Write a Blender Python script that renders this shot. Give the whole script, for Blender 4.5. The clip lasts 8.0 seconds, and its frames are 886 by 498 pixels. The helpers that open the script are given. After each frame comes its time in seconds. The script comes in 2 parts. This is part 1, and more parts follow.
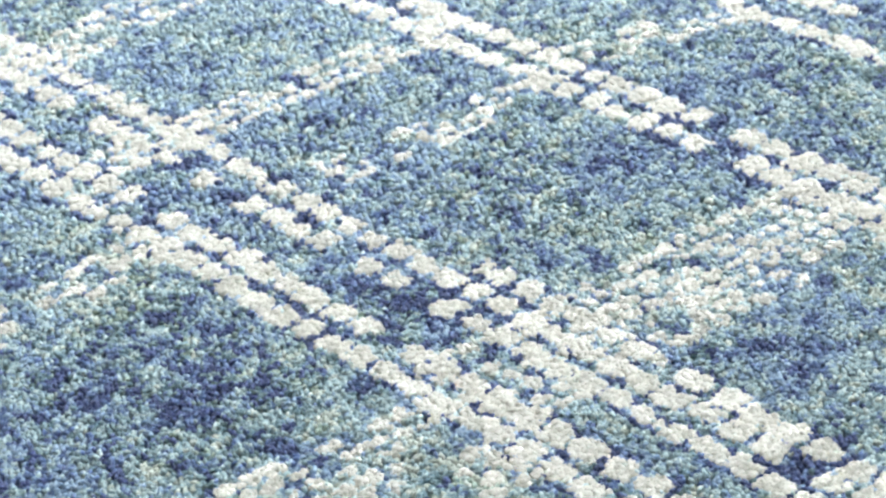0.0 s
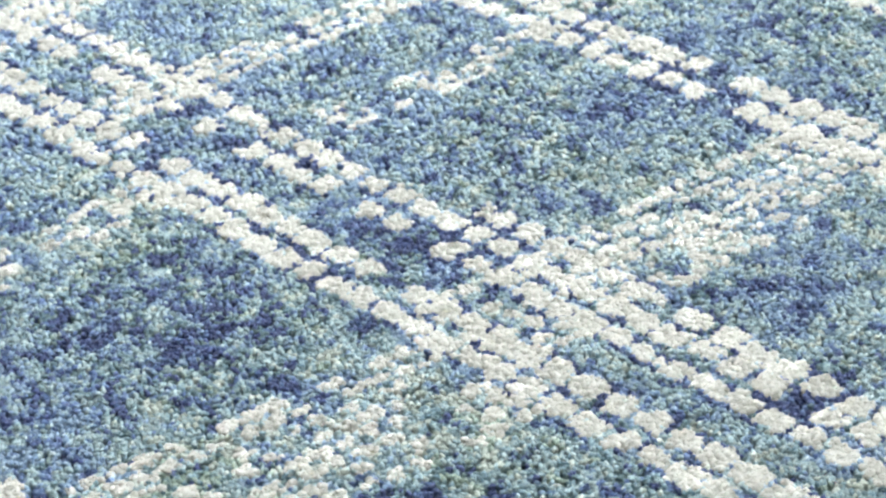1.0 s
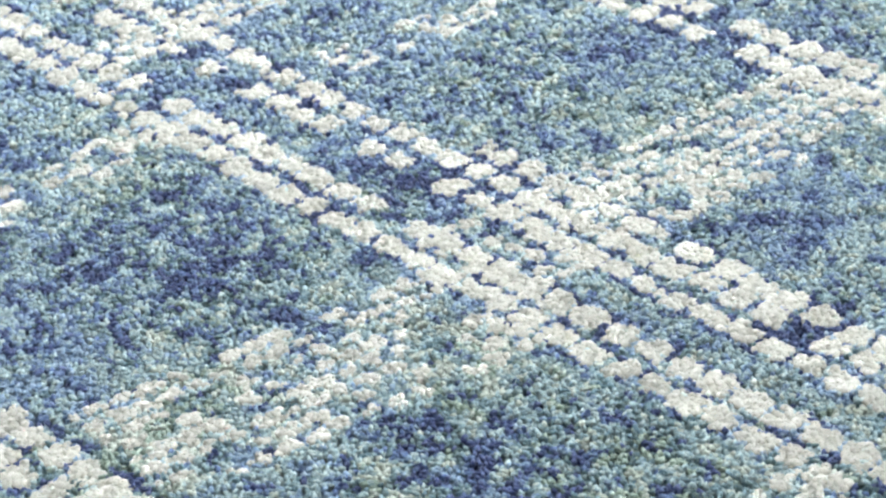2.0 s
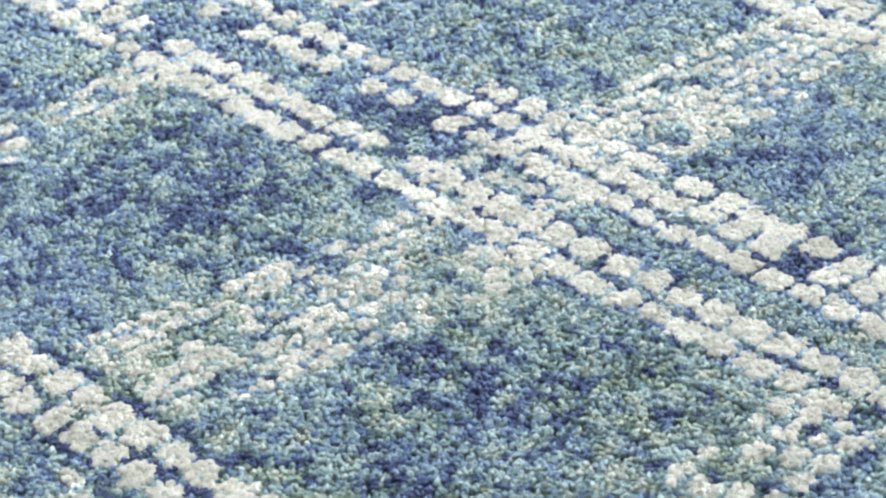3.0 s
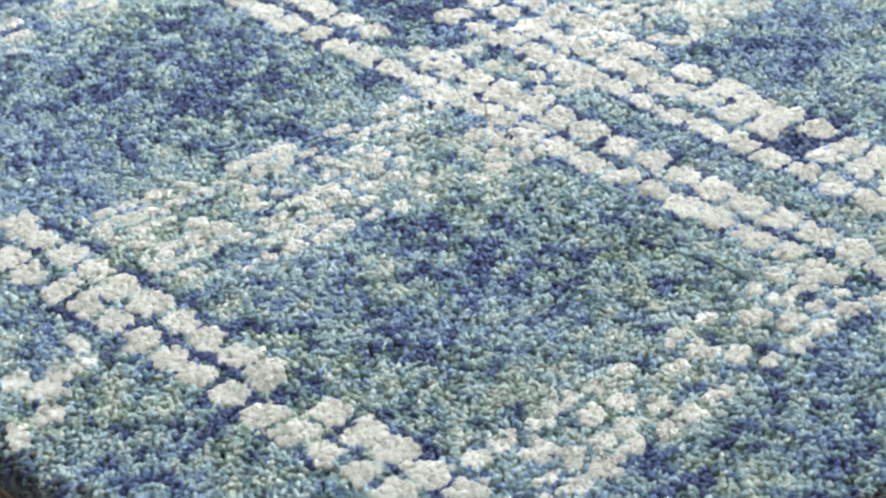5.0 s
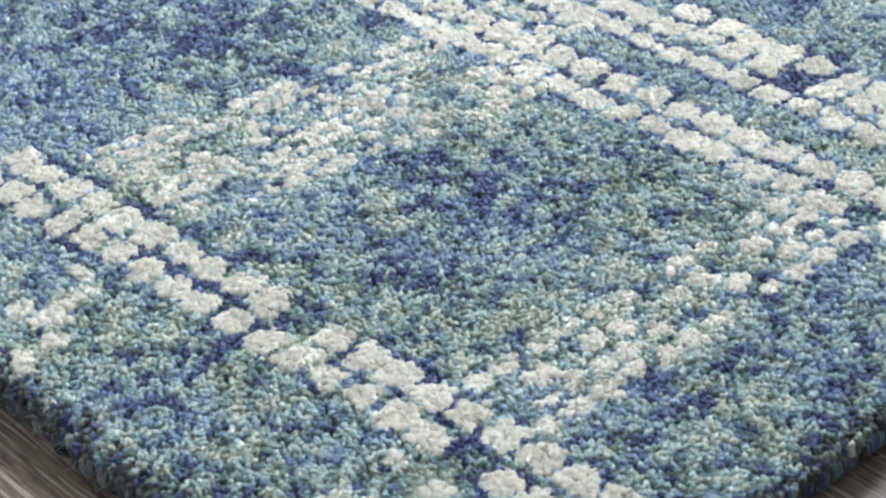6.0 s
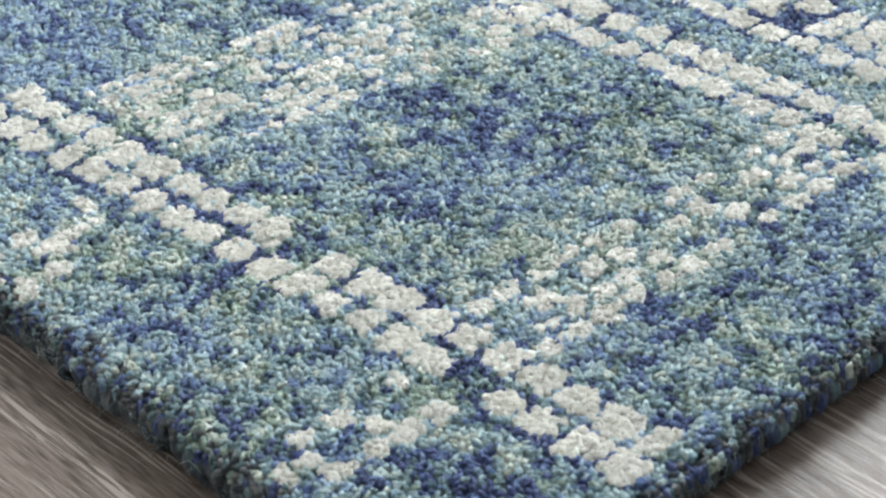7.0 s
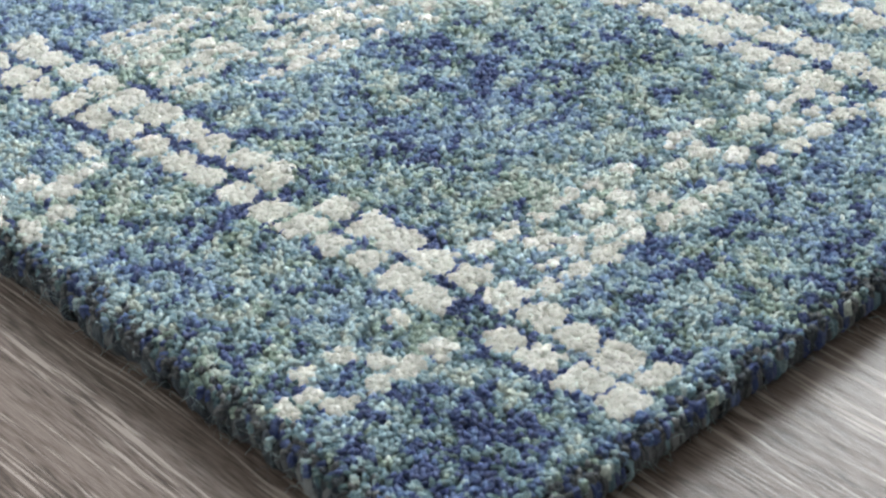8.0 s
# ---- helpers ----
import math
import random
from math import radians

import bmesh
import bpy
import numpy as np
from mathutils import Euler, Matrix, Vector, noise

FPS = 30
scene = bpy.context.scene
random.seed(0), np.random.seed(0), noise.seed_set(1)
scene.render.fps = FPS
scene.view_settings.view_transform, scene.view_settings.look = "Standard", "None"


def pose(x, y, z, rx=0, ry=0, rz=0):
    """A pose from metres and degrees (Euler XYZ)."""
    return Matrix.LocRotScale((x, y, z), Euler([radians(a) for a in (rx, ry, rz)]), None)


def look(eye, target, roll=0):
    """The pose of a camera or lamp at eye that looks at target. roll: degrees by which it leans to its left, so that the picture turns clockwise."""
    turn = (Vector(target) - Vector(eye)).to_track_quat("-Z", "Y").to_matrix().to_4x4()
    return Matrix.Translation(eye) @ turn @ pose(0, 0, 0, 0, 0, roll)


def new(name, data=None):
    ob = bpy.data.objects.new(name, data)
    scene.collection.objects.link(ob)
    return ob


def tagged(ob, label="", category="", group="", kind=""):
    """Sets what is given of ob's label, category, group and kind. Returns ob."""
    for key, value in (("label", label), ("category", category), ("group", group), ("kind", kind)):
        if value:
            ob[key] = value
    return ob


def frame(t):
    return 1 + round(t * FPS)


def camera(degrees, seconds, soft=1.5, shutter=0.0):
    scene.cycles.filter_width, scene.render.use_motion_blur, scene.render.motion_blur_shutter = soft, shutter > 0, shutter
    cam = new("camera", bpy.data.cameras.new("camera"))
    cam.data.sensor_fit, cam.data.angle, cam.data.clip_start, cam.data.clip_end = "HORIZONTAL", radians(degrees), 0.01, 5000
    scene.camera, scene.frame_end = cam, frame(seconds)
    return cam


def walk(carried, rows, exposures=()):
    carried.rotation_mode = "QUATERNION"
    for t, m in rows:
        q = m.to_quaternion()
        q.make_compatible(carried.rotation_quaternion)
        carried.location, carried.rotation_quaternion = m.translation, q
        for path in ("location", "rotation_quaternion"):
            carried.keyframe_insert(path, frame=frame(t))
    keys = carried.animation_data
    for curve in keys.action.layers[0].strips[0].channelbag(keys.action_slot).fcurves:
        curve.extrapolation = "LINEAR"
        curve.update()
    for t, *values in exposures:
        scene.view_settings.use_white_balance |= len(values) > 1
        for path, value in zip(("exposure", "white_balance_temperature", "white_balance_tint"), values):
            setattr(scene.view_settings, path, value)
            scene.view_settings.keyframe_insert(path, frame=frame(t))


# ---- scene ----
cam = camera(22.4, 8.0, soft=2.5)
PATH = [
    (0, (-0.14210, -0.20259, 0.43517), (0.17533, 0.17894, 0.09802), -4.583),
    (0.5, (-0.14783, -0.20642, 0.42916), (0.16981, 0.17418, 0.09115), -4.480),
    (1, (-0.15137, -0.21060, 0.42450), (0.16521, 0.16975, 0.08522), -4.528),
    (1.5, (-0.15651, -0.21494, 0.41772), (0.16002, 0.16512, 0.07807), -4.464),
    (3, (-0.17165, -0.22802, 0.39920), (0.14347, 0.15006, 0.05603), -4.364),
    (3.5, (-0.17657, -0.23187, 0.39386), (0.13864, 0.14563, 0.05015), -4.306),
    (4, (-0.18107, -0.23557, 0.38829), (0.13421, 0.14150, 0.04418), -4.271),
    (4.5, (-0.18605, -0.24010, 0.38266), (0.12903, 0.13661, 0.03795), -4.234),
    (6, (-0.20120, -0.25352, 0.36457), (0.11337, 0.12197, 0.01808), -4.232),
    (6.5, (-0.20680, -0.25807, 0.35816), (0.10823, 0.11713, 0.01179), -4.156),
    (7, (-0.21177, -0.26278, 0.35190), (0.10298, 0.11222, 0.00505), -4.150),
    (7.5, (-0.21590, -0.26650, 0.34785), (0.09817, 0.10765, -0.00053), -4.178),
    (8, (-0.21955, -0.27026, 0.34322), (0.09437, 0.10404, -0.00513), -4.177),
]
EXPOSURES = [(0.0, 1.07), (1.5, 1.06), (4.0, 1.02), (6.0, 0.98), (8.0, 0.96)]
walk(cam, [(t, look(eye, target, roll)) for t, eye, target, roll in PATH], EXPOSURES)
# shallow depth of field of a long lens held close
cam.data.dof.use_dof = True
cam.data.dof.focus_distance = 0.62
cam.data.dof.aperture_fstop = 40.0

# ---- light ----
world = bpy.data.worlds.new("sky")
scene.world = world
world.use_nodes = True
wn = world.node_tree.nodes
sky = wn.new("ShaderNodeTexSky")
sky.sky_type = "NISHITA"
sky.sun_disc = False
sky.sun_elevation, sky.sun_rotation = radians(40), radians(200)
wn["Background"].inputs["Strength"].default_value = 0.1
world.node_tree.links.new(sky.outputs[0], wn["Background"].inputs["Color"])

# room: walls lie along the rug's edges, the rug's near corner is the origin
EAST, WEST, SOUTH, NORTH, CEIL = 1.35, -2.0, -1.9, 2.3, 2.6
WIN_V0, WIN_V1, WIN_Z0, WIN_Z1 = 0.5, 1.8, 0.25, 1.25

lamp_data = bpy.data.lights.new("window_daylight", "AREA")
lamp_data.shape, lamp_data.size, lamp_data.size_y = "RECTANGLE", WIN_V1 - WIN_V0, WIN_Z1 - WIN_Z0
lamp_data.energy, lamp_data.color = 86.0, (0.895, 0.965, 1.0)
lamp = new("window_daylight", lamp_data)
wv, wz = (WIN_V0 + WIN_V1) / 2, (WIN_Z0 + WIN_Z1) / 2
lamp.matrix_world = look((EAST + 0.02, wv, wz), (EAST - 1, wv, wz))


# ---- materials ----
def nodes_of(name, rough=0.8):
    m = bpy.data.materials.new(name)
    m.use_nodes = True
    n, l = m.node_tree.nodes, m.node_tree.links
    b = n["Principled BSDF"]
    b.inputs["Roughness"].default_value = rough
    return m, n, l, b


def ramp(n, stops):
    r = n.new("ShaderNodeValToRGB")
    while len(r.color_ramp.elements) < len(stops):
        r.color_ramp.elements.new(0.5)
    for e, (p, c) in zip(r.color_ramp.elements, stops):
        e.position, e.color = p, (*c, 1)
    return r


def math_node(n, l, op, a, b):
    m = n.new("ShaderNodeMath")
    m.operation = op
    for i, v in enumerate((a, b)):
        if isinstance(v, (int, float)):
            m.inputs[i].default_value = v
        else:
            l.new(v, m.inputs[i])
    return m.outputs[0]


def yarn(name, dark, mid, pale, heather, seep, single=False):
    """Dyed wool: each tuft takes its own shade; fibres run along it in paler and darker streaks, with other dyes carded in."""
    m, n, l, b = nodes_of(name, 0.9)
    if single:
        rnd = n.new("ShaderNodeObjectInfo").outputs["Random"]
    else:
        rnd = n.new("ShaderNodeNewGeometry").outputs["Random Per Island"]
    uv = n.new("ShaderNodeUVMap")
    uv.uv_map = "strand"
    sep = n.new("ShaderNodeSeparateXYZ")
    l.new(uv.outputs[0], sep.inputs[0])

    def along(across, length, detail, seed):
        comb = n.new("ShaderNodeCombineXYZ")
        l.new(math_node(n, l, "MULTIPLY", sep.outputs[0], across), comb.inputs[0])
        l.new(math_node(n, l, "MULTIPLY", sep.outputs[1], length), comb.inputs[1])
        l.new(math_node(n, l, "ADD", math_node(n, l, "MULTIPLY", rnd, 90.0), seed), comb.inputs[2])
        t = n.new("ShaderNodeTexNoise")
        t.inputs["Scale"].default_value, t.inputs["Detail"].default_value = 1.0, detail
        l.new(comb.outputs[0], t.inputs["Vector"])
        return t.outputs["Fac"]

    fibre = along(7.0, 1.6, 3.0, 0.0)
    patch = along(3.0, 1.6, 1.0, 40.0)
    shade = math_node(n, l, "ADD", math_node(n, l, "MULTIPLY", rnd, 0.6),
                      math_node(n, l, "MULTIPLY", math_node(n, l, "SUBTRACT", fibre, 0.38), 2.2))
    r = ramp(n, [(0.0, dark), (0.5, mid), (1.0, pale)])
    l.new(shade, r.inputs[0])
    other = ramp(n, [(0.34, (0.07, 0.12, 0.30)), (0.46, (0.20, 0.33, 0.42)), (0.56, (0.42, 0.54, 0.54)), (0.66, (0.55, 0.58, 0.52))])
    l.new(patch, other.inputs[0])
    mix = n.new("ShaderNodeMix")
    mix.data_type = "RGBA"
    mix.inputs["Factor"].default_value = heather
    l.new(r.outputs[0], mix.inputs["A"])
    l.new(other.outputs[0], mix.inputs["B"])
    colour = mix.outputs["Result"]
    l.new(colour, b.inputs["Base Color"])
    bump = n.new("ShaderNodeBump")
    bump.inputs["Strength"].default_value, bump.inputs["Distance"].default_value = 0.12 if seep > 0.36 else 0.8, 0.0013
    l.new(fibre, bump.inputs["Height"])
    l.new(bump.outputs[0], b.inputs["Normal"])
    b.inputs["Sheen Weight"].default_value = 0.08
    b.inputs["Sheen Roughness"].default_value = 0.5
    b.inputs["Specular IOR Level"].default_value = 0.2
    # light seeps through the wool
    b.inputs["Subsurface Weight"].default_value = 1.0 if seep > 0.36 else 0.3 if seep > 0.22 else 0.0
    b.subsurface_method = "BURLEY"
    b.inputs["Subsurface Radius"].default_value = (1.0, 0.95, 0.9)
    b.inputs["Subsurface Scale"].default_value = 0.009 if seep > 0.36 else 0.002
    thin = n.new("ShaderNodeBsdfTranslucent")
    l.new(colour, thin.inputs["Color"])
    blend = n.new("ShaderNodeMixShader")
    blend.inputs[0].default_value = seep
    l.new(b.outputs[0], blend.inputs[1])
    l.new(thin.outputs[0], blend.inputs[2])
    l.new(blend.outputs[0], n["Material Output"].inputs["Surface"])
    return m


YARNS = {
    "white": ((0.335, 0.324, 0.296), (0.362, 0.351, 0.322), (0.395, 0.384, 0.353), 0.0, 0.4),
    "cream": ((0.36, 0.40, 0.35), (0.50, 0.54, 0.48), (0.64, 0.66, 0.59), 0.12, 0.35),
    "aqua": ((0.20, 0.29, 0.32), (0.32, 0.415, 0.435), (0.48, 0.56, 0.555), 0.18, 0.3),
    "teal": ((0.079, 0.141, 0.167), (0.148, 0.236, 0.278), (0.290, 0.387, 0.405), 0.18, 0.3),
    "sky": ((0.106, 0.176, 0.299), (0.194, 0.282, 0.414), (0.343, 0.431, 0.537), 0.18, 0.3),
    "blue": ((0.036, 0.060, 0.155), (0.076, 0.120, 0.265), (0.15, 0.212, 0.375), 0.12, 0.25),
    "pine": ((0.028, 0.056, 0.062), (0.066, 0.112, 0.120), (0.15, 0.215, 0.215), 0.14, 0.25),
    "navy": ((0.02, 0.027, 0.09), (0.043, 0.057, 0.175), (0.09, 0.12, 0.275), 0.08, 0.2),
    "sage": ((0.15, 0.20, 0.16), (0.27, 0.34, 0.28), (0.44, 0.51, 0.42), 0.15, 0.3),
}
# the grey wool of the rug's rim, with the edges' shade darkened into its colours
SHADED_RIM = {
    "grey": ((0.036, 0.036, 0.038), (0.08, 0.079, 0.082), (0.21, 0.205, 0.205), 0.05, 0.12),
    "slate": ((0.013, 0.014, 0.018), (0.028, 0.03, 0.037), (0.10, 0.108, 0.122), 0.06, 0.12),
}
YARNS.update(SHADED_RIM)
KINDS = list(YARNS)
WOOL = [yarn("wool_" + k, *YARNS[k]) for k in KINDS]
WOOL_ONE = [yarn("wool_single_" + k, *YARNS[k], single=True) for k in KINDS]

# jute-coloured backing cloth
BACKING, n, l, b = nodes_of("backing_cloth", 0.95)
tex = n.new("ShaderNodeTexNoise")
tex.inputs["Scale"].default_value = 400
r = ramp(n, [(0.3, (0.025, 0.032, 0.04)), (0.7, (0.06, 0.075, 0.09))])
l.new(tex.outputs["Fac"], r.inputs[0])
l.new(r.outputs[0], b.inputs["Base Color"])

# weathered grey-brown boards with pale brushed grain
BOARD, n, l, b = nodes_of("weathered_board", 0.3)
co = n.new("ShaderNodeTexCoord")
info = n.new("ShaderNodeObjectInfo")
shift = n.new("ShaderNodeCombineXYZ")
l.new(math_node(n, l, "MULTIPLY", info.outputs["Random"], 37.0), shift.inputs[0])
l.new(math_node(n, l, "MULTIPLY", info.outputs["Random"], 11.0), shift.inputs[2])
add = n.new("ShaderNodeVectorMath")
l.new(co.outputs["Object"], add.inputs[0])
l.new(shift.outputs[0], add.inputs[1])


def stretched(scale, sx, sy, detail, distortion=0.0):
    mp = n.new("ShaderNodeMapping")
    mp.inputs["Scale"].default_value = (sx, sy, 1.0)
    l.new(add.outputs[0], mp.inputs["Vector"])
    t = n.new("ShaderNodeTexNoise")
    t.inputs["Scale"].default_value, t.inputs["Detail"].default_value = scale, detail
    t.inputs["Distortion"].default_value = distortion
    l.new(mp.outputs[0], t.inputs["Vector"])
    return t.outputs["Fac"]


broad = stretched(30.0, 1.0, 0.05, 3.0)
fine = stretched(1500.0, 1.0, 0.07, 4.0)
gate = stretched(90.0, 1.0, 0.14, 3.0)
mp = n.new("ShaderNodeMapping")
mp.inputs["Scale"].default_value = (1.0, 0.07, 1.0)
l.new(add.outputs[0], mp.inputs["Vector"])
wave = n.new("ShaderNodeTexWave")
wave.wave_type, wave.bands_direction = "BANDS", "X"
for key, value in (("Scale", 60.0), ("Distortion", 6.0), ("Detail", 5.0), ("Detail Scale", 1.2), ("Detail Roughness", 0.55)):
    wave.inputs[key].default_value = value
l.new(mp.outputs[0], wave.inputs["Vector"])
base = ramp(n, [(0.40, (0.05, 0.037, 0.031)), (0.5, (0.108, 0.082, 0.070)), (0.60, (0.155, 0.121, 0.105))])
l.new(math_node(n, l, "ADD", math_node(n, l, "MULTIPLY", broad, 0.4), math_node(n, l, "MULTIPLY", fine, 0.6)), base.inputs[0])
line = ramp(n, [(0.585, (0, 0, 0)), (0.62, (1, 1, 1))])
sway = n.new("ShaderNodeCombineXYZ")
l.new(math_node(n, l, "MULTIPLY", stretched(60.0, 1.0, 0.3, 2.0), 0.005), sway.inputs[0])
swayed = n.new("ShaderNodeVectorMath")
l.new(add.outputs[0], swayed.inputs[0])
l.new(sway.outputs[0], swayed.inputs[1])
add = swayed
vein = stretched(640.0, 1.0, 0.026, 2.5, 0.9)
l.new(math_node(n, l, "ADD", vein, math_node(n, l, "MULTIPLY", math_node(n, l, "SUBTRACT", gate, 0.5), 0.5)), line.inputs[0])
mix = n.new("ShaderNodeMix")
mix.data_type = "RGBA"
l.new(math_node(n, l, "MULTIPLY", line.outputs[0], 0.66), mix.inputs["Factor"])
l.new(base.outputs[0], mix.inputs["A"])
mix.inputs["B"].default_value = (0.34, 0.287, 0.258, 1)
l.new(mix.outputs["Result"], b.inputs["Base Color"])
b.inputs["Specular IOR Level"].default_value = 0.09
bump = n.new("ShaderNodeBump")
bump.inputs["Strength"].default_value, bump.inputs["Distance"].default_value = 0.35, 0.0006
l.new(math_node(n, l, "ADD", math_node(n, l, "MULTIPLY", wave.outputs["Fac"], 0.12), math_node(n, l, "MULTIPLY", fine, 0.6)), bump.inputs["Height"])
l.new(bump.outputs[0], b.inputs["Normal"])

# matt wall paint with a faint roller texture
PAINT, n, l, b = nodes_of("wall_paint", 0.9)
tex = n.new("ShaderNodeTexNoise")
tex.inputs["Scale"].default_value = 60
r = ramp(n, [(0.3, (0.60, 0.60, 0.585)), (0.7, (0.65, 0.65, 0.63))])
l.new(tex.outputs["Fac"], r.inputs[0])
l.new(r.outputs[0], b.inputs["Base Color"])


# ---- structure ----
def box_mesh(name, x0, x1, y0, y1, z0, z1, bevel=0.0):
    bm = bmesh.new()
    bmesh.ops.create_cube(bm, size=1.0)
    for v in bm.verts:
        v.co = Vector(((x0 + x1) / 2 + v.co.x * (x1 - x0), (y0 + y1) / 2 + v.co.y * (y1 - y0), (z0 + z1) / 2 + v.co.z * (z1 - z0)))
    if bevel:
        top = [e for e in bm.edges if all(v.co.z > z1 - 1e-6 for v in e.verts)]
        bmesh.ops.bevel(bm, geom=top, offset=bevel, segments=1, affect="EDGES")
    me = bpy.data.meshes.new(name)
    bm.to_mesh(me)
    bm.free()
    return me


def slab(name, label, *dims):
    me = box_mesh(name, *dims)
    me.materials.append(PAINT)
    return tagged(new(name, me), label, kind="structure")


T = 0.12
slab("wall_west", "plain matt pale grey painted wall", WEST - T, WEST, SOUTH - T, NORTH + T, 0, CEIL)
slab("wall_south", "plain matt pale grey painted wall", WEST, EAST, SOUTH - T, SOUTH, 0, CEIL)
slab("wall_north", "plain matt pale grey painted wall", WEST, EAST, NORTH, NORTH + T, 0, CEIL)
slab("ceiling", "plain matt pale grey painted ceiling", WEST - T, EAST + T, SOUTH - T, NORTH + T, CEIL, CEIL + T)
# the east wall, pierced by the window opening
bm = bmesh.new()
for y0, y1, z0, z1 in ((SOUTH - T, WIN_V0, 0, CEIL), (WIN_V1, NORTH + T, 0, CEIL), (WIN_V0, WIN_V1, 0, WIN_Z0), (WIN_V0, WIN_V1, WIN_Z1, CEIL)):
    tmp = box_mesh("tmp", EAST, EAST + T, y0, y1, z0, z1)
    bm.from_mesh(tmp)
    bpy.data.meshes.remove(tmp)
me = bpy.data.meshes.new("wall_east")
bm.to_mesh(me)
bm.free()
me.materials.append(PAINT)
tagged(new("wall_east", me), "matt pale grey painted wall with a window opening", kind="structure")

floor = tagged(new("floor", box_mesh("floor", WEST - T, EAST + T, SOUTH - T, NORTH + T, -0.06, -0.012)),
               "floor of weathered grey-brown wood boards", kind="structure")
floor.data.materials.append(BOARD)

# ---- the rug: pattern ----
RUG_U, RUG_V, BASE, TOP = 0.91, 1.52, 0.0045, 0.011


def smooth(a, b, x):
    t = min(1.0, max(0.0, (x - a) / (b - a)))
    return t * t * (3 - 2 * t)


def fbm(u, v, size, seed):
    """Noise of about -1 to 1, with features of that size in millimetres."""
    return noise.noise(Vector((u / size + seed * 7.3, v / size - seed * 3.1, seed * 5.7)))


# rows of pale checks along the long way: place at v = 150 mm, drift, first and last check, width, share of checks
ROWS_V = [
    (59.6, -0.060, 6, 1515, 9.7, 0.98), (72.0, -0.057, 10, 1515, 9.6, 0.96),
    (203.8, -0.050, 20, 1515, 8.5, 0.93), (216.2, -0.048, 20, 1515, 9.0, 0.95),
    (240.2, -0.045, 20, 1515, 8.1, 0.9), (251.6, -0.035, 20, 1515, 8.1, 0.92), (262, -0.02, 60, 262, 8.6, 0.75),
    (372, -0.07, 20, 1515, 10.0, 0.96), (385, -0.06, 20, 1515, 10.2, 0.92),
    (464, -0.08, 20, 1515, 9.3, 0.85), (486, -0.08, 20, 1515, 9.3, 0.85),
    (655, -0.02, 10, 1515, 10, 0.9), (670, -0.02, 10, 1515, 10, 0.9), (840, 0.0, 10, 1515, 10, 0.9),
]
# looser bands of short pale dashes across: middle at u = 100 mm, drift, first and last u, lines, spacing, share of dashes
BANDS_U = [
    (67.5, -0.03, 10, 55, 4, 7.8, 0.7), (67.5, -0.03, 82, 205, 4, 8.2, 0.7),
    (214, -0.20, 79, 198, 8, 7.0, 0.72), (192, 0.10, 8, 46, 3, 9.0, 0.7),
    (226, -0.13, 196, 268, 7, 7.2, 0.6), (226, -0.12, 268, 374, 7, 7.0, 0.8), (366, -0.14, 262, 372, 3, 7.5, 0.7),
    (424, -0.12, 210, 372, 3, 7.6, 0.85), (488, 0.05, 200, 372, 4, 7.6, 0.8),
    (420, -0.30, 380, 470, 3, 7.4, 0.65), (351, 0.03, 112, 196, 3, 8.0, 0.75),
]
BANDS_U += [(v0, 0.0, 10, 900, 2 + v0 % 3, 10.0, 0.6) for v0 in range(640, 1500, 160)]
BANDS_U += [(v0, 0.0, 500, 900, 3, 10.0, 0.5) for v0 in (70, 230)]
# darker patches: centre, half sizes
DARK = [(173, 303, 22, 22), (345, 278, 22, 10), (191, 240, 14, 9), (147, 263, 26, 6), (142, 154, 24, 20),
        (180, 129, 22, 14), (259, 162, 22, 8), (130, 40, 26, 14), (230, 262, 7, 24),
        (10, 55, 16, 32), (28, 26, 28, 12), (130, 290, 45, 34), (28, 150, 12, 22), (110, 130, 14, 30), (20, 24, 30, 22), (165, 272, 24, 18)]
# a thin navy seam across the first two rows
DARK += [(76, 164, 14, 2.2), (224, 262, 7, 20)]
PITCH = 12.2


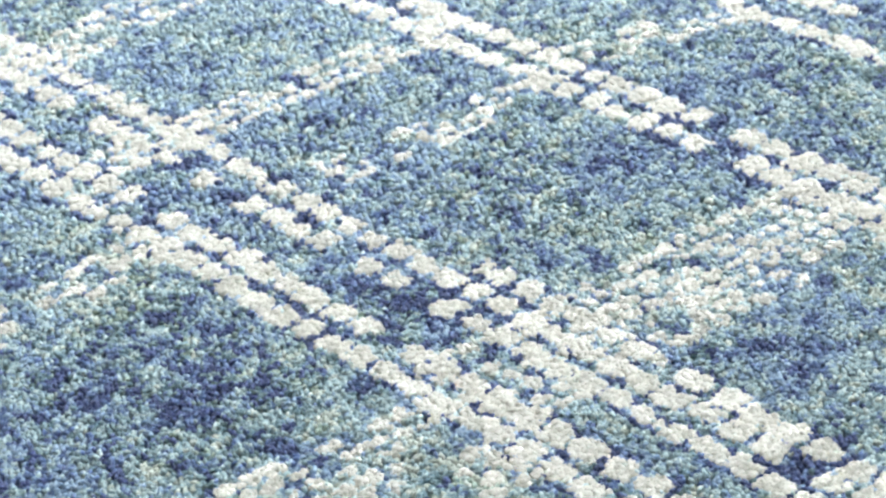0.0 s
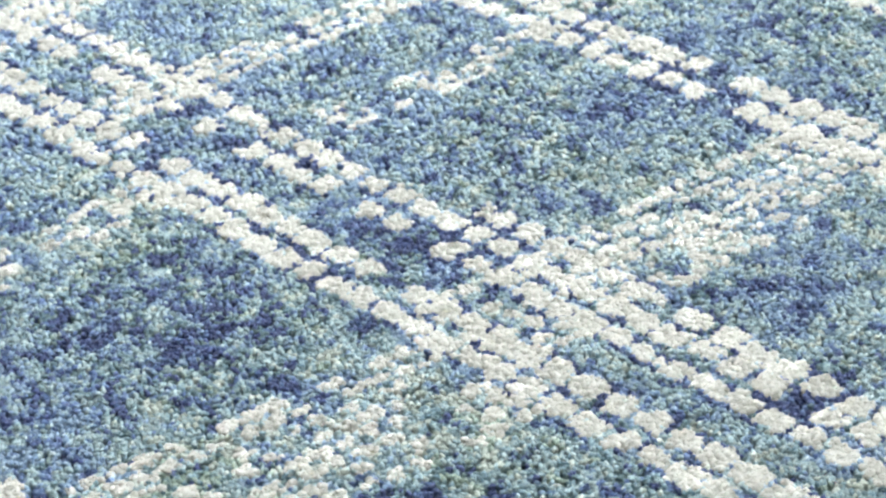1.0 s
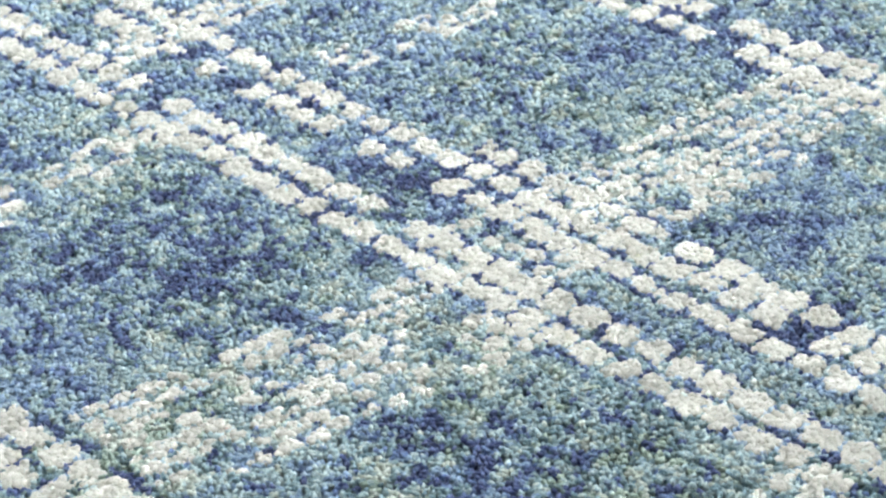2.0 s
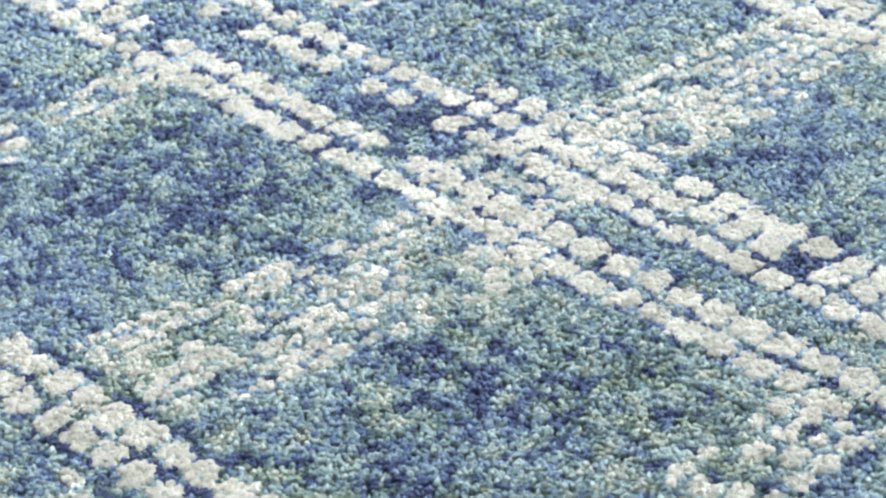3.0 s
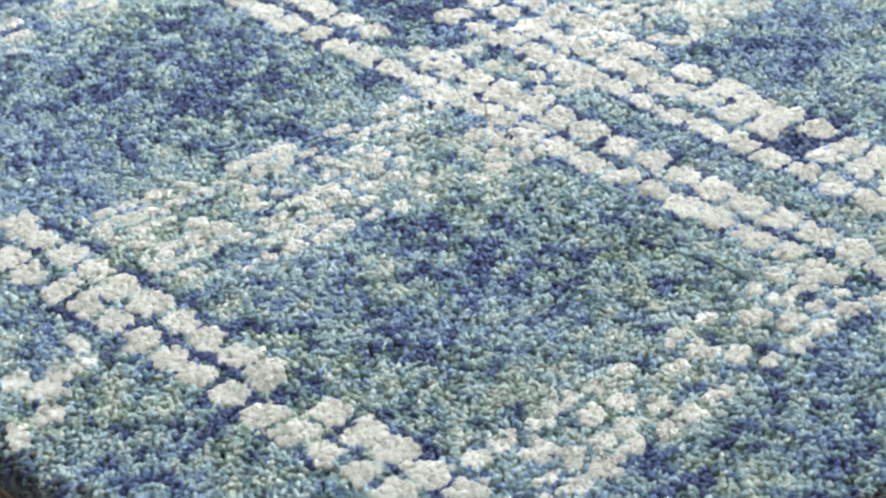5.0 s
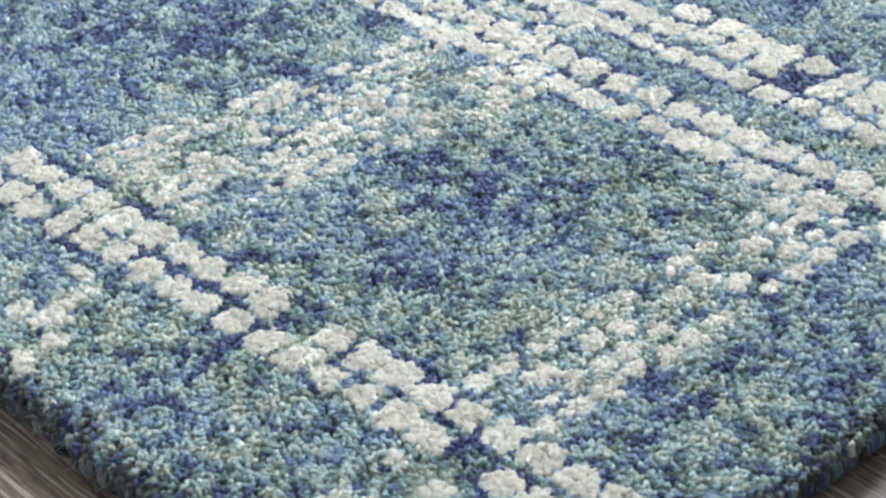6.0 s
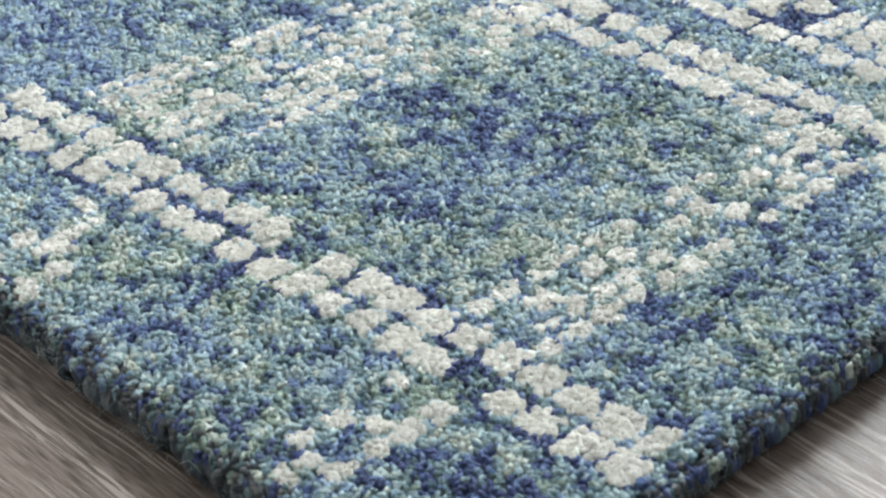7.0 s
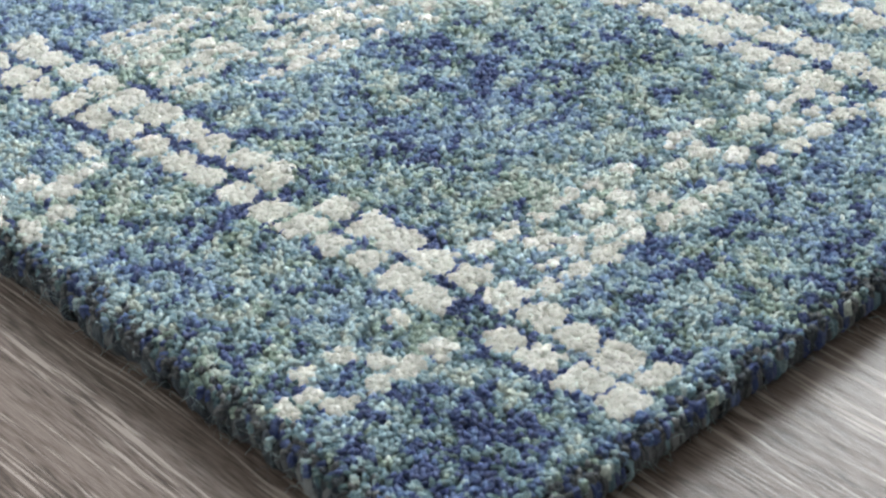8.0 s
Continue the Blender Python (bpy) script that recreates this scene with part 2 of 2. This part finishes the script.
def weave(u, v):
    """At u, v (mm): how surely the wool is undyed, and how much deeper or paler its ground is."""
    w, ground = 0.0, 0.0
    du = 2.2 * fbm(u, v, 3.6, 1) + 1.3 * fbm(u, v, 12, 3)
    dv = 2.2 * fbm(u, v, 3.6, 2) + 1.2 * fbm(u, v, 13, 4)
    for u0, drift, v0, v1, width, share in ROWS_V:
        if not v0 < v < v1:
            continue
        off = abs(u + 0.85 * du - (u0 + drift * (v - 150)))
        if off > width / 2 + 2.5:
            continue
        ground = -0.55
        # the cells of all rows stand side by side, on lines that lean a little
        k = (v + 0.85 * dv - 140.1 + 0.025 * (u0 - 66)) / PITCH
        cell = math.floor(k)
        # each check is a little different in size and place, as the tufting gun left it
        chance, shy, slip, trim = (noise.cell(Vector((cell + 0.5, u0 * 1.37, q + 3.5))) for q in range(4))
        if abs(chance) > share:
            continue
        off = abs(u + 0.85 * du - (u0 + drift * (v - 150)) + 0.5 * slip)
        along = abs(k - cell - 0.5 + 0.05 * shy) * PITCH
        # rounded corners
        reach = (off / (width / 2 - 0.05 + 0.7 * trim)) ** 3.6 + (along / (PITCH / 2 - 1.05 + 0.65 * slip)) ** 3.6
        w = max(w, smooth(1.25, 0.8, reach))
    for v0, drift, u0, u1, lines, gap, share in BANDS_U:
        if u0 < u < u1:
            off = v + dv - (v0 + drift * (u - 100))
            if abs(off) < lines * gap / 2 + 2:
                n = off / gap + (lines - 1) / 2
                line = min(lines - 1, max(0, round(n)))
                mid = abs(n - line) * gap
                step = 1.22 * gap
                k = (u + du + 0.43 * step * (line % 3) + v0) / step
                cell = math.floor(k)
                chance, long, size = (noise.cell(Vector((cell + 0.5, v0 * 0.73 + 4.0 * line, q + 9.5))) for q in range(3))
                ground = max(ground, 0.02 * smooth(lines * gap / 2 + 1, lines * gap / 2 - 4, abs(off)) if ground >= 0 else ground)
                if abs(chance) > share:
                    continue
                reach = (mid / (gap * (0.33 + 0.1 * size))) ** 2.4 + (abs(k - cell - 0.5) * step / (gap * (0.46 + 0.13 * long))) ** 2.4
                w = max(w, 0.9 * smooth(1.4, 0.7, reach + 0.5 * fbm(u, v, 3, 5)))
    return w, ground


def yarn_at(u, v, rnd):
    """The kind of yarn at u, v in millimetres."""
    w, ground = weave(u, v)
    if w > 0.34 + 0.36 * rnd.random():
        return "white" if rnd.random() < (0.97 if w > 0.8 else 0.82) else rnd.choice(("cream", "cream", "aqua"))
    tone = 0.2 + ground + 0.4 * fbm(u, v, 30, 11) + 0.65 * fbm(u, v, 10, 13) + 1.3 * fbm(u, v, 4.6, 12) + 0.95 * (rnd.random() - 0.5)
    for a, c, ra, rc in DARK:
        tone -= 0.4 * math.exp(-((u - a) / ra) ** 2 - ((v - c) / rc) ** 2)
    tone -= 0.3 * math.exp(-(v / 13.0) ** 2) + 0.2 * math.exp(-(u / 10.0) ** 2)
    hue = fbm(u, v, 7, 21) + 0.8 * fbm(u, v, 40, 22) + 0.5 * (rnd.random() - 0.5)
    hue += 0.1 - 0.35 * smooth(120, 380, 0.7 * (u + v))
    if tone < -0.62:
        return "navy"
    if tone < -0.28:
        return "pine" if hue > 0.12 else "blue"
    if tone < 0.08:
        return "sage" if hue > 0.58 else "teal" if hue > -0.2 else "sky"
    if tone < 0.62:
        return "sage" if hue > 0.5 else "aqua" if hue > -0.45 else "sky"
    return "cream" if hue > -0.1 else "aqua"


# ---- the rug: tufts ----
def strand(sides, spine, radii, wobble, rnd):
    """A bent length of yarn as arrays: points, faces, uv per face corner."""
    pts, faces, uvs = [], [], []
    spine = [Vector(p) for p in spine]
    for i, p in enumerate(spine):
        ahead = (spine[min(i + 1, len(spine) - 1)] - spine[max(i - 1, 0)]).normalized()
        side = ahead.cross(Vector((0, 1, 0.001))).normalized()
        up = side.cross(ahead).normalized()
        for k in range(sides):
            a = 2 * math.pi * k / sides
            rr = radii[i] * (1 + wobble * (rnd.random() - 0.5))
            pts.append(p + side * (math.cos(a) * rr) + up * (math.sin(a) * rr))
    m = len(spine)
    for i in range(m - 1):
        for k in range(sides):
            j = (k + 1) % sides
            faces.append((i * sides + k, i * sides + j, (i + 1) * sides + j, (i + 1) * sides + k))
            s0, s1 = i / (m - 1), (i + 1) / (m - 1)
            uvs += [(k / sides, s0), ((k + 1) / sides, s0), ((k + 1) / sides, s1), (k / sides, s1)]
    faces.append(tuple((m - 1) * sides + k for k in range(sides)))
    uvs += [(k / sides, 1.0) for k in range(sides)]
    return np.array([tuple(p) for p in pts]), faces, np.array(uvs)


def bundle(pieces):
    """Several shapes as one."""
    P, F, U, base = [], [], [], 0
    for pts, faces, uvs in pieces:
        P.append(pts)
        F += [tuple(i + base for i in f) for f in faces]
        U.append(uvs)
        base += len(pts)
    return np.concatenate(P), F, np.concatenate(U)


def loop(rnd, h, length, r, bow, turn, shift, sides):
    """A fat, rounded curl of wool that arches over and bends sideways."""
    c, d = math.cos(turn), math.sin(turn)
    run = [(-0.5, -0.3, -1.9, 0.75), (-0.2, 0.45, -0.55, 1.0), (0.24, 0.4, -0.5, 0.96), (0.5, -0.25, -1.25, 0.5)]
    if sides < 4:
        run = [(-0.5, -0.5, -2.0, 0.6), (0.05, 0.5, 0.15, 1.0), (0.5, -0.5, -1.6, 0.35)]
    spine = []
    for x, q, z, _ in run:
        x, y = x * length, q * bow + shift
        spine.append((x * c - y * d, x * d + y * c, h + z * r))
    return strand(sides, spine, [r * k[3] for k in run], 0.22, rnd)


def tuft_shape(rnd, full=False, plies=2):
    """A tuft of wool, in millimetres: a short core, a curl over its top and thin plies that have come loose; an undyed one is fuller and flatter."""
    if full:
        h = rnd.uniform(6.45, 6.55)
        puff = strand(6, [(0, 0, h * 0.6), (0.1, 0, h - 0.75), (0.1, 0, h - 0.12)], [1.8, 2.0, 1.6], 0.12, rnd)
        pieces = [puff]
    else:
        h = rnd.uniform(6.25, 6.7)
        pieces = [strand(4, [(0, 0, h * 0.4), (0.1, 0, h * 0.82)], [1.7, 1.3], 0.2, rnd)[:3]]
        pieces.append(loop(rnd, h, rnd.uniform(2.2, 3.3), rnd.uniform(0.9, 1.15), rnd.uniform(-0.7, 0.7), 0.0, 0.0, 4))
    for q in range(plies):
        pieces.append(loop(rnd, h - rnd.uniform(-0.05, 0.2), rnd.uniform(2.2, 3.6), rnd.uniform(0.45, 0.65) if full else rnd.uniform(0.36, 0.52), rnd.choice((-1, 1)) * rnd.uniform(0.3, 1.1),
                           rnd.uniform(0, 6.28) if full else rnd.gauss(0, 0.7), rnd.uniform(-0.9, 0.9), 3))
    return bundle(pieces)


def stub_shape(rnd):
    h, reach, r = rnd.uniform(5.8, 6.5), rnd.uniform(0.2, 0.6), rnd.uniform(1.1, 1.4)
    return strand(4, [(0, 0, h * 0.55), (reach, 0, h)], [r * 1.15, r * 0.8], 0.3, rnd)


def mesh_from(name, points, counts, corners, uvs, slots, mats):
    me = bpy.data.meshes.new(name)
    me.vertices.add(len(points))
    me.vertices.foreach_set("co", points.astype(np.float32).ravel())
    me.loops.add(len(corners))
    me.loops.foreach_set("vertex_index", corners.astype(np.int32))
    me.polygons.add(len(counts))
    me.polygons.foreach_set("loop_start", np.concatenate(([0], np.cumsum(counts)[:-1])).astype(np.int32))
    for m in mats:
        me.materials.append(m)
    me.polygons.foreach_set("material_index", slots.astype(np.int32))
    layer = me.uv_layers.new(name="strand")
    layer.data.foreach_set("uv", uvs.astype(np.float32).ravel())
    me.update(calc_edges=True)
    me.polygons.foreach_set("use_smooth", np.ones(len(counts), dtype=bool))
    me.validate()
    return me


def joined(name, shapes, places, mats):
    """Many strands in one mesh. places: (shape, x, y, z, turn, scale, slot) in metres."""
    P, N, L, U, S = [], [], [], [], []
    base = 0
    arr = np.array(places)
    for s, (pts, faces, uvs) in enumerate(shapes):
        rows = arr[arr[:, 0] == s]
        if not len(rows):
            continue
        c, d = np.cos(rows[:, 4])[:, None], np.sin(rows[:, 4])[:, None]
        k = rows[:, 5][:, None] * 0.001
        x, y, z = pts[:, 0][None], pts[:, 1][None], pts[:, 2][None]
        X = (x * c - y * d) * k + rows[:, 1][:, None]
        Y = (x * d + y * c) * k + rows[:, 2][:, None]
        Z = z * k + rows[:, 3][:, None]
        P.append(np.stack([X, Y, Z], -1).reshape(-1, 3))
        flat = np.array([i for f in faces for i in f])
        cnt = np.array([len(f) for f in faces])
        q = len(rows)
        L.append((flat[None] + base + (np.arange(q) * len(pts))[:, None]).ravel())
        N.append(np.tile(cnt, q))
        U.append(np.tile(uvs, (q, 1)))
        S.append(np.repeat(rows[:, 6], len(cnt)))
        base += q * len(pts)
    return mesh_from(name, np.concatenate(P), np.concatenate(N), np.concatenate(L), np.concatenate(U), np.concatenate(S), mats)


rug = tagged(new("rug"), "blue, teal and white checked wool rug on the wood floor", "rug")


def part(name, mesh, parent, label="", kind=""):
    ob = new(name, mesh)
    ob.parent = parent
    return tagged(ob, label, kind=kind)


back = box_mesh("backing", 0.006, RUG_U - 0.005, 0.0022, RUG_V - 0.005, 0.0002, BASE + 0.001)
back.materials.append(BACKING)
part("backing", back, rug, "dark woven backing cloth")

rnd = random.Random(5)
FINE = [tuft_shape(rnd, i % 60 >= 40, 2 if i < 60 else 1) for i in range(120)]
COARSE = [stub_shape(rnd) for _ in range(6)]


def zone(u, v):
    """0 and 1: the stretch along the near corner's diagonal, worked tuft by tuft, finest at the corner; 2: the rest."""
    along = u * 0.645 + v * 0.764
    across = u * 0.764 - v * 0.645
    if along < 0.61 and -0.100 - 0.118 * along < across < 0.118 + 0.16 * along:
        return 0 if along < 0.38 else 1
    return 2


near, far, single = [], [], []
for level, (pitch, swell) in enumerate(((0.00184, 0.92), (0.0023, 1.06), (0.0066, 3.0))):
    fine = level < 2
    rows_n = int(RUG_V / (pitch * 0.866))
    for j in range(rows_n):
        for i in range(int(RUG_U / pitch)):
            u = (i + 0.5 * (j % 2) + 0.5) * pitch
            v = (j - 0.5) * pitch * 0.866
            if zone(u, v) != level or not (0.0035 < u < RUG_U - 0.003 and -0.001 < v < RUG_V - 0.003):
                continue
            u += rnd.gauss(0, 0.22) * pitch
            v += rnd.gauss(0, 0.22) * pitch
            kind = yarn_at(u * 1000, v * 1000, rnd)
            lift = 0.0007 * fbm(u * 1000, v * 1000, 12, 31) + rnd.gauss(0, 0.00012) + (0.0002 if kind == "white" else 0.0)
            size = (rnd.uniform(0.88, 0.98) if kind == "white" else rnd.uniform(0.76, 1.04)) * swell
            turn = rnd.uniform(0, 6.283)
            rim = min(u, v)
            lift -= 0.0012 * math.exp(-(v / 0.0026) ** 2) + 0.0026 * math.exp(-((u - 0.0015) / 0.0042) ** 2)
            # darker yarn swapped in at the rim stands in for its shaded side
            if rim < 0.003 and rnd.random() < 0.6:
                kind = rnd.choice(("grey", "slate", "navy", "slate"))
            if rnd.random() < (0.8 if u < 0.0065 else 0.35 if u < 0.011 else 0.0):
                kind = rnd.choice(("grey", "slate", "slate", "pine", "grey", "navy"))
            z = BASE + (0.0066 - 0.0066 * size if fine else 0.0) - 0.0003 + lift - (0.0 if fine else 0.0105)
            if fine:
                shape = 60 * level + (rnd.randrange(40, 60) if kind == "white" and rnd.random() < 0.95 else rnd.randrange(40))
            else:
                shape = rnd.randrange(6)
            row = (shape, u, v, z, turn, size, KINDS.index(kind))
            if fine and 0.017 < u < 0.0465 and 0.017 < v < 0.0465:
                single.append(row)
            else:
                (near if fine else far).append(row)
part("wool_pile", joined("wool_pile", FINE, near, WOOL), rug, "dense tufted wool pile in white, aqua, teal and blue", "stuff")
part("far_pile", joined("far_pile", COARSE, far, WOOL), rug, "dense tufted wool pile", "stuff")

# single tufts by the corner
shared = {}
for s, u, v, z, turn, size, slot in single:
    if (s, slot) not in shared:
        shared[s, slot] = joined("yarn_tuft", FINE, [(s, 0, 0, 0, 0, 1.0, 0)], [WOOL_ONE[slot]])
    ob = part("yarn_tuft", shared[s, slot], rug)
    ob.matrix_local = pose(u, v, z, 0, 0, math.degrees(turn)) @ Matrix.Scale(size, 4)

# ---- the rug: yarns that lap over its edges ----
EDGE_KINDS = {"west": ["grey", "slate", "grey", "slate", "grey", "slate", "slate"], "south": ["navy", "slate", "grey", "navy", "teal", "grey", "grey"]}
lap_shapes, plain_laps = [], []
for i in range(12):
    h, r = rnd.uniform(7.0, 8.6) if i < 6 else rnd.uniform(6.2, 8.0), rnd.uniform(0.85, 1.1)
    out = rnd.uniform(1.2, 2.2) if i < 6 else rnd.uniform(1.0, 2.4)
    lean = rnd.uniform(-0.6, 1.2) if i < 6 else rnd.uniform(1.5, 5.0)
    pieces = []
    for lane in (-0.8, 0.1, 0.9):
        o, q = out + rnd.uniform(-0.9, 0.7), lean + rnd.uniform(-1.2, 1.2)
        pieces.append(strand(6, [(-2.6, lane, h * 0.92), (0.0, lane, h * 0.95), (o * 0.85, lane + q * 0.25, h * 0.74), (o, lane + q * 0.55, h * 0.44), (o * 0.6, lane + q * 0.85, h * 0.2), (-0.3, lane + q, 0.7)],
                             [r * 0.5, r * 0.62, r * 0.72, r * 0.74, r * 0.6, r * 0.4], 0.25, rnd))
    lap_shapes.append(bundle(pieces))
    plain_laps.append(pieces[1])
lap_shared = {}
laps_rest = []
for edge in ("south", "west", "north", "east"):
    length = RUG_U if edge in ("south", "north") else RUG_V
    p = 0.001
    while p < length:
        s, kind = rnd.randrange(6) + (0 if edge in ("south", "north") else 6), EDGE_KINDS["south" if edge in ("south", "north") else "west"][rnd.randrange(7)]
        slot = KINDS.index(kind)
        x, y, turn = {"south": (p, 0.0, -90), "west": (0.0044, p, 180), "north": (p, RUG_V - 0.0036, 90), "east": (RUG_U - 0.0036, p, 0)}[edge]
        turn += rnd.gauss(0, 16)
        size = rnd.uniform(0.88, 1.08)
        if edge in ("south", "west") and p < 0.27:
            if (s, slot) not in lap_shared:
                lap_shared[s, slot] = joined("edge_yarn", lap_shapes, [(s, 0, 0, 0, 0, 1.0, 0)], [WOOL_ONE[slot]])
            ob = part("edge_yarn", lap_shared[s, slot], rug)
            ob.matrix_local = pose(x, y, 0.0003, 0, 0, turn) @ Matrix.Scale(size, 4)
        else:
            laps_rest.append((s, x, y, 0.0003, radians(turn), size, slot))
        p += rnd.uniform(0.0017, 0.0026)
part("far_edging", joined("far_edging", plain_laps, laps_rest, WOOL), rug, "", "stuff")

# ---- loose fibres standing out of the wool ----
hair_shapes = []
for i in range(24):
    ln, bow = rnd.uniform(1.6, 4.2), rnd.uniform(-1.2, 1.2)
    r = rnd.uniform(0.05, 0.09)
    hair_shapes.append(strand(3, [(0, 0, -0.5), (ln * 0.45, bow, rnd.uniform(0.6, 1.4)), (ln, bow * rnd.uniform(-0.5, 1.5), rnd.uniform(-0.4, 0.5))],
                              [r, r, r * 0.4], 0.0, rnd)[:3])
hairs = []
for row in rnd.sample(near, 32000):
    hairs.append((rnd.randrange(24), row[1], row[2], row[3] + 0.0060 * row[5], rnd.uniform(0, 6.28), rnd.uniform(0.6, 1.2), row[6]))
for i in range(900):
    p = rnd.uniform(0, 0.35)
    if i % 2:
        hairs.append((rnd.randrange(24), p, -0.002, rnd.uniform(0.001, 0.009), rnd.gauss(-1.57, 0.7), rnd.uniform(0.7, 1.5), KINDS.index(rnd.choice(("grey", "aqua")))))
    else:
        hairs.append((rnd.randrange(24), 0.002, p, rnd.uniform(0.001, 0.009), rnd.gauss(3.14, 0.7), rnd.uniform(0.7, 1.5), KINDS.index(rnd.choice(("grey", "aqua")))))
part("fuzz", joined("fuzz", hair_shapes, hairs, WOOL), rug, "fine stray wool fibres", "stuff")

# ---- floor boards ----
BOARD_W, BOARD_L = 0.18, 1.22
plank = box_mesh("plank", 0.0003, BOARD_W - 0.0003, 0.0003, BOARD_L - 0.0003, -0.012, 0.0, 0.0012)
plank.materials.append(BOARD)
x, k = WEST - T, 0
while x < EAST + T - 0.01:
    wide = min(BOARD_W, EAST + T - x)
    y = SOUTH - T - (k * 0.41) % BOARD_L
    while y < NORTH + T - 0.01:
        y0, y1 = max(y, SOUTH - T), min(y + BOARD_L, NORTH + T)
        if y1 - y0 > 0.02:
            if wide > BOARD_W - 1e-6 and y1 - y0 > BOARD_L - 1e-6:
                me = plank
            else:
                me = box_mesh("plank_cut", 0.0003, wide - 0.0003, 0.0003, y1 - y0 - 0.0003, -0.012, 0.0, 0.0012)
                me.materials.append(BOARD)
            ob = part("plank", me, floor)
            ob.matrix_local = pose(x, y0, 0)
        y += BOARD_L
    x += BOARD_W
    k += 1
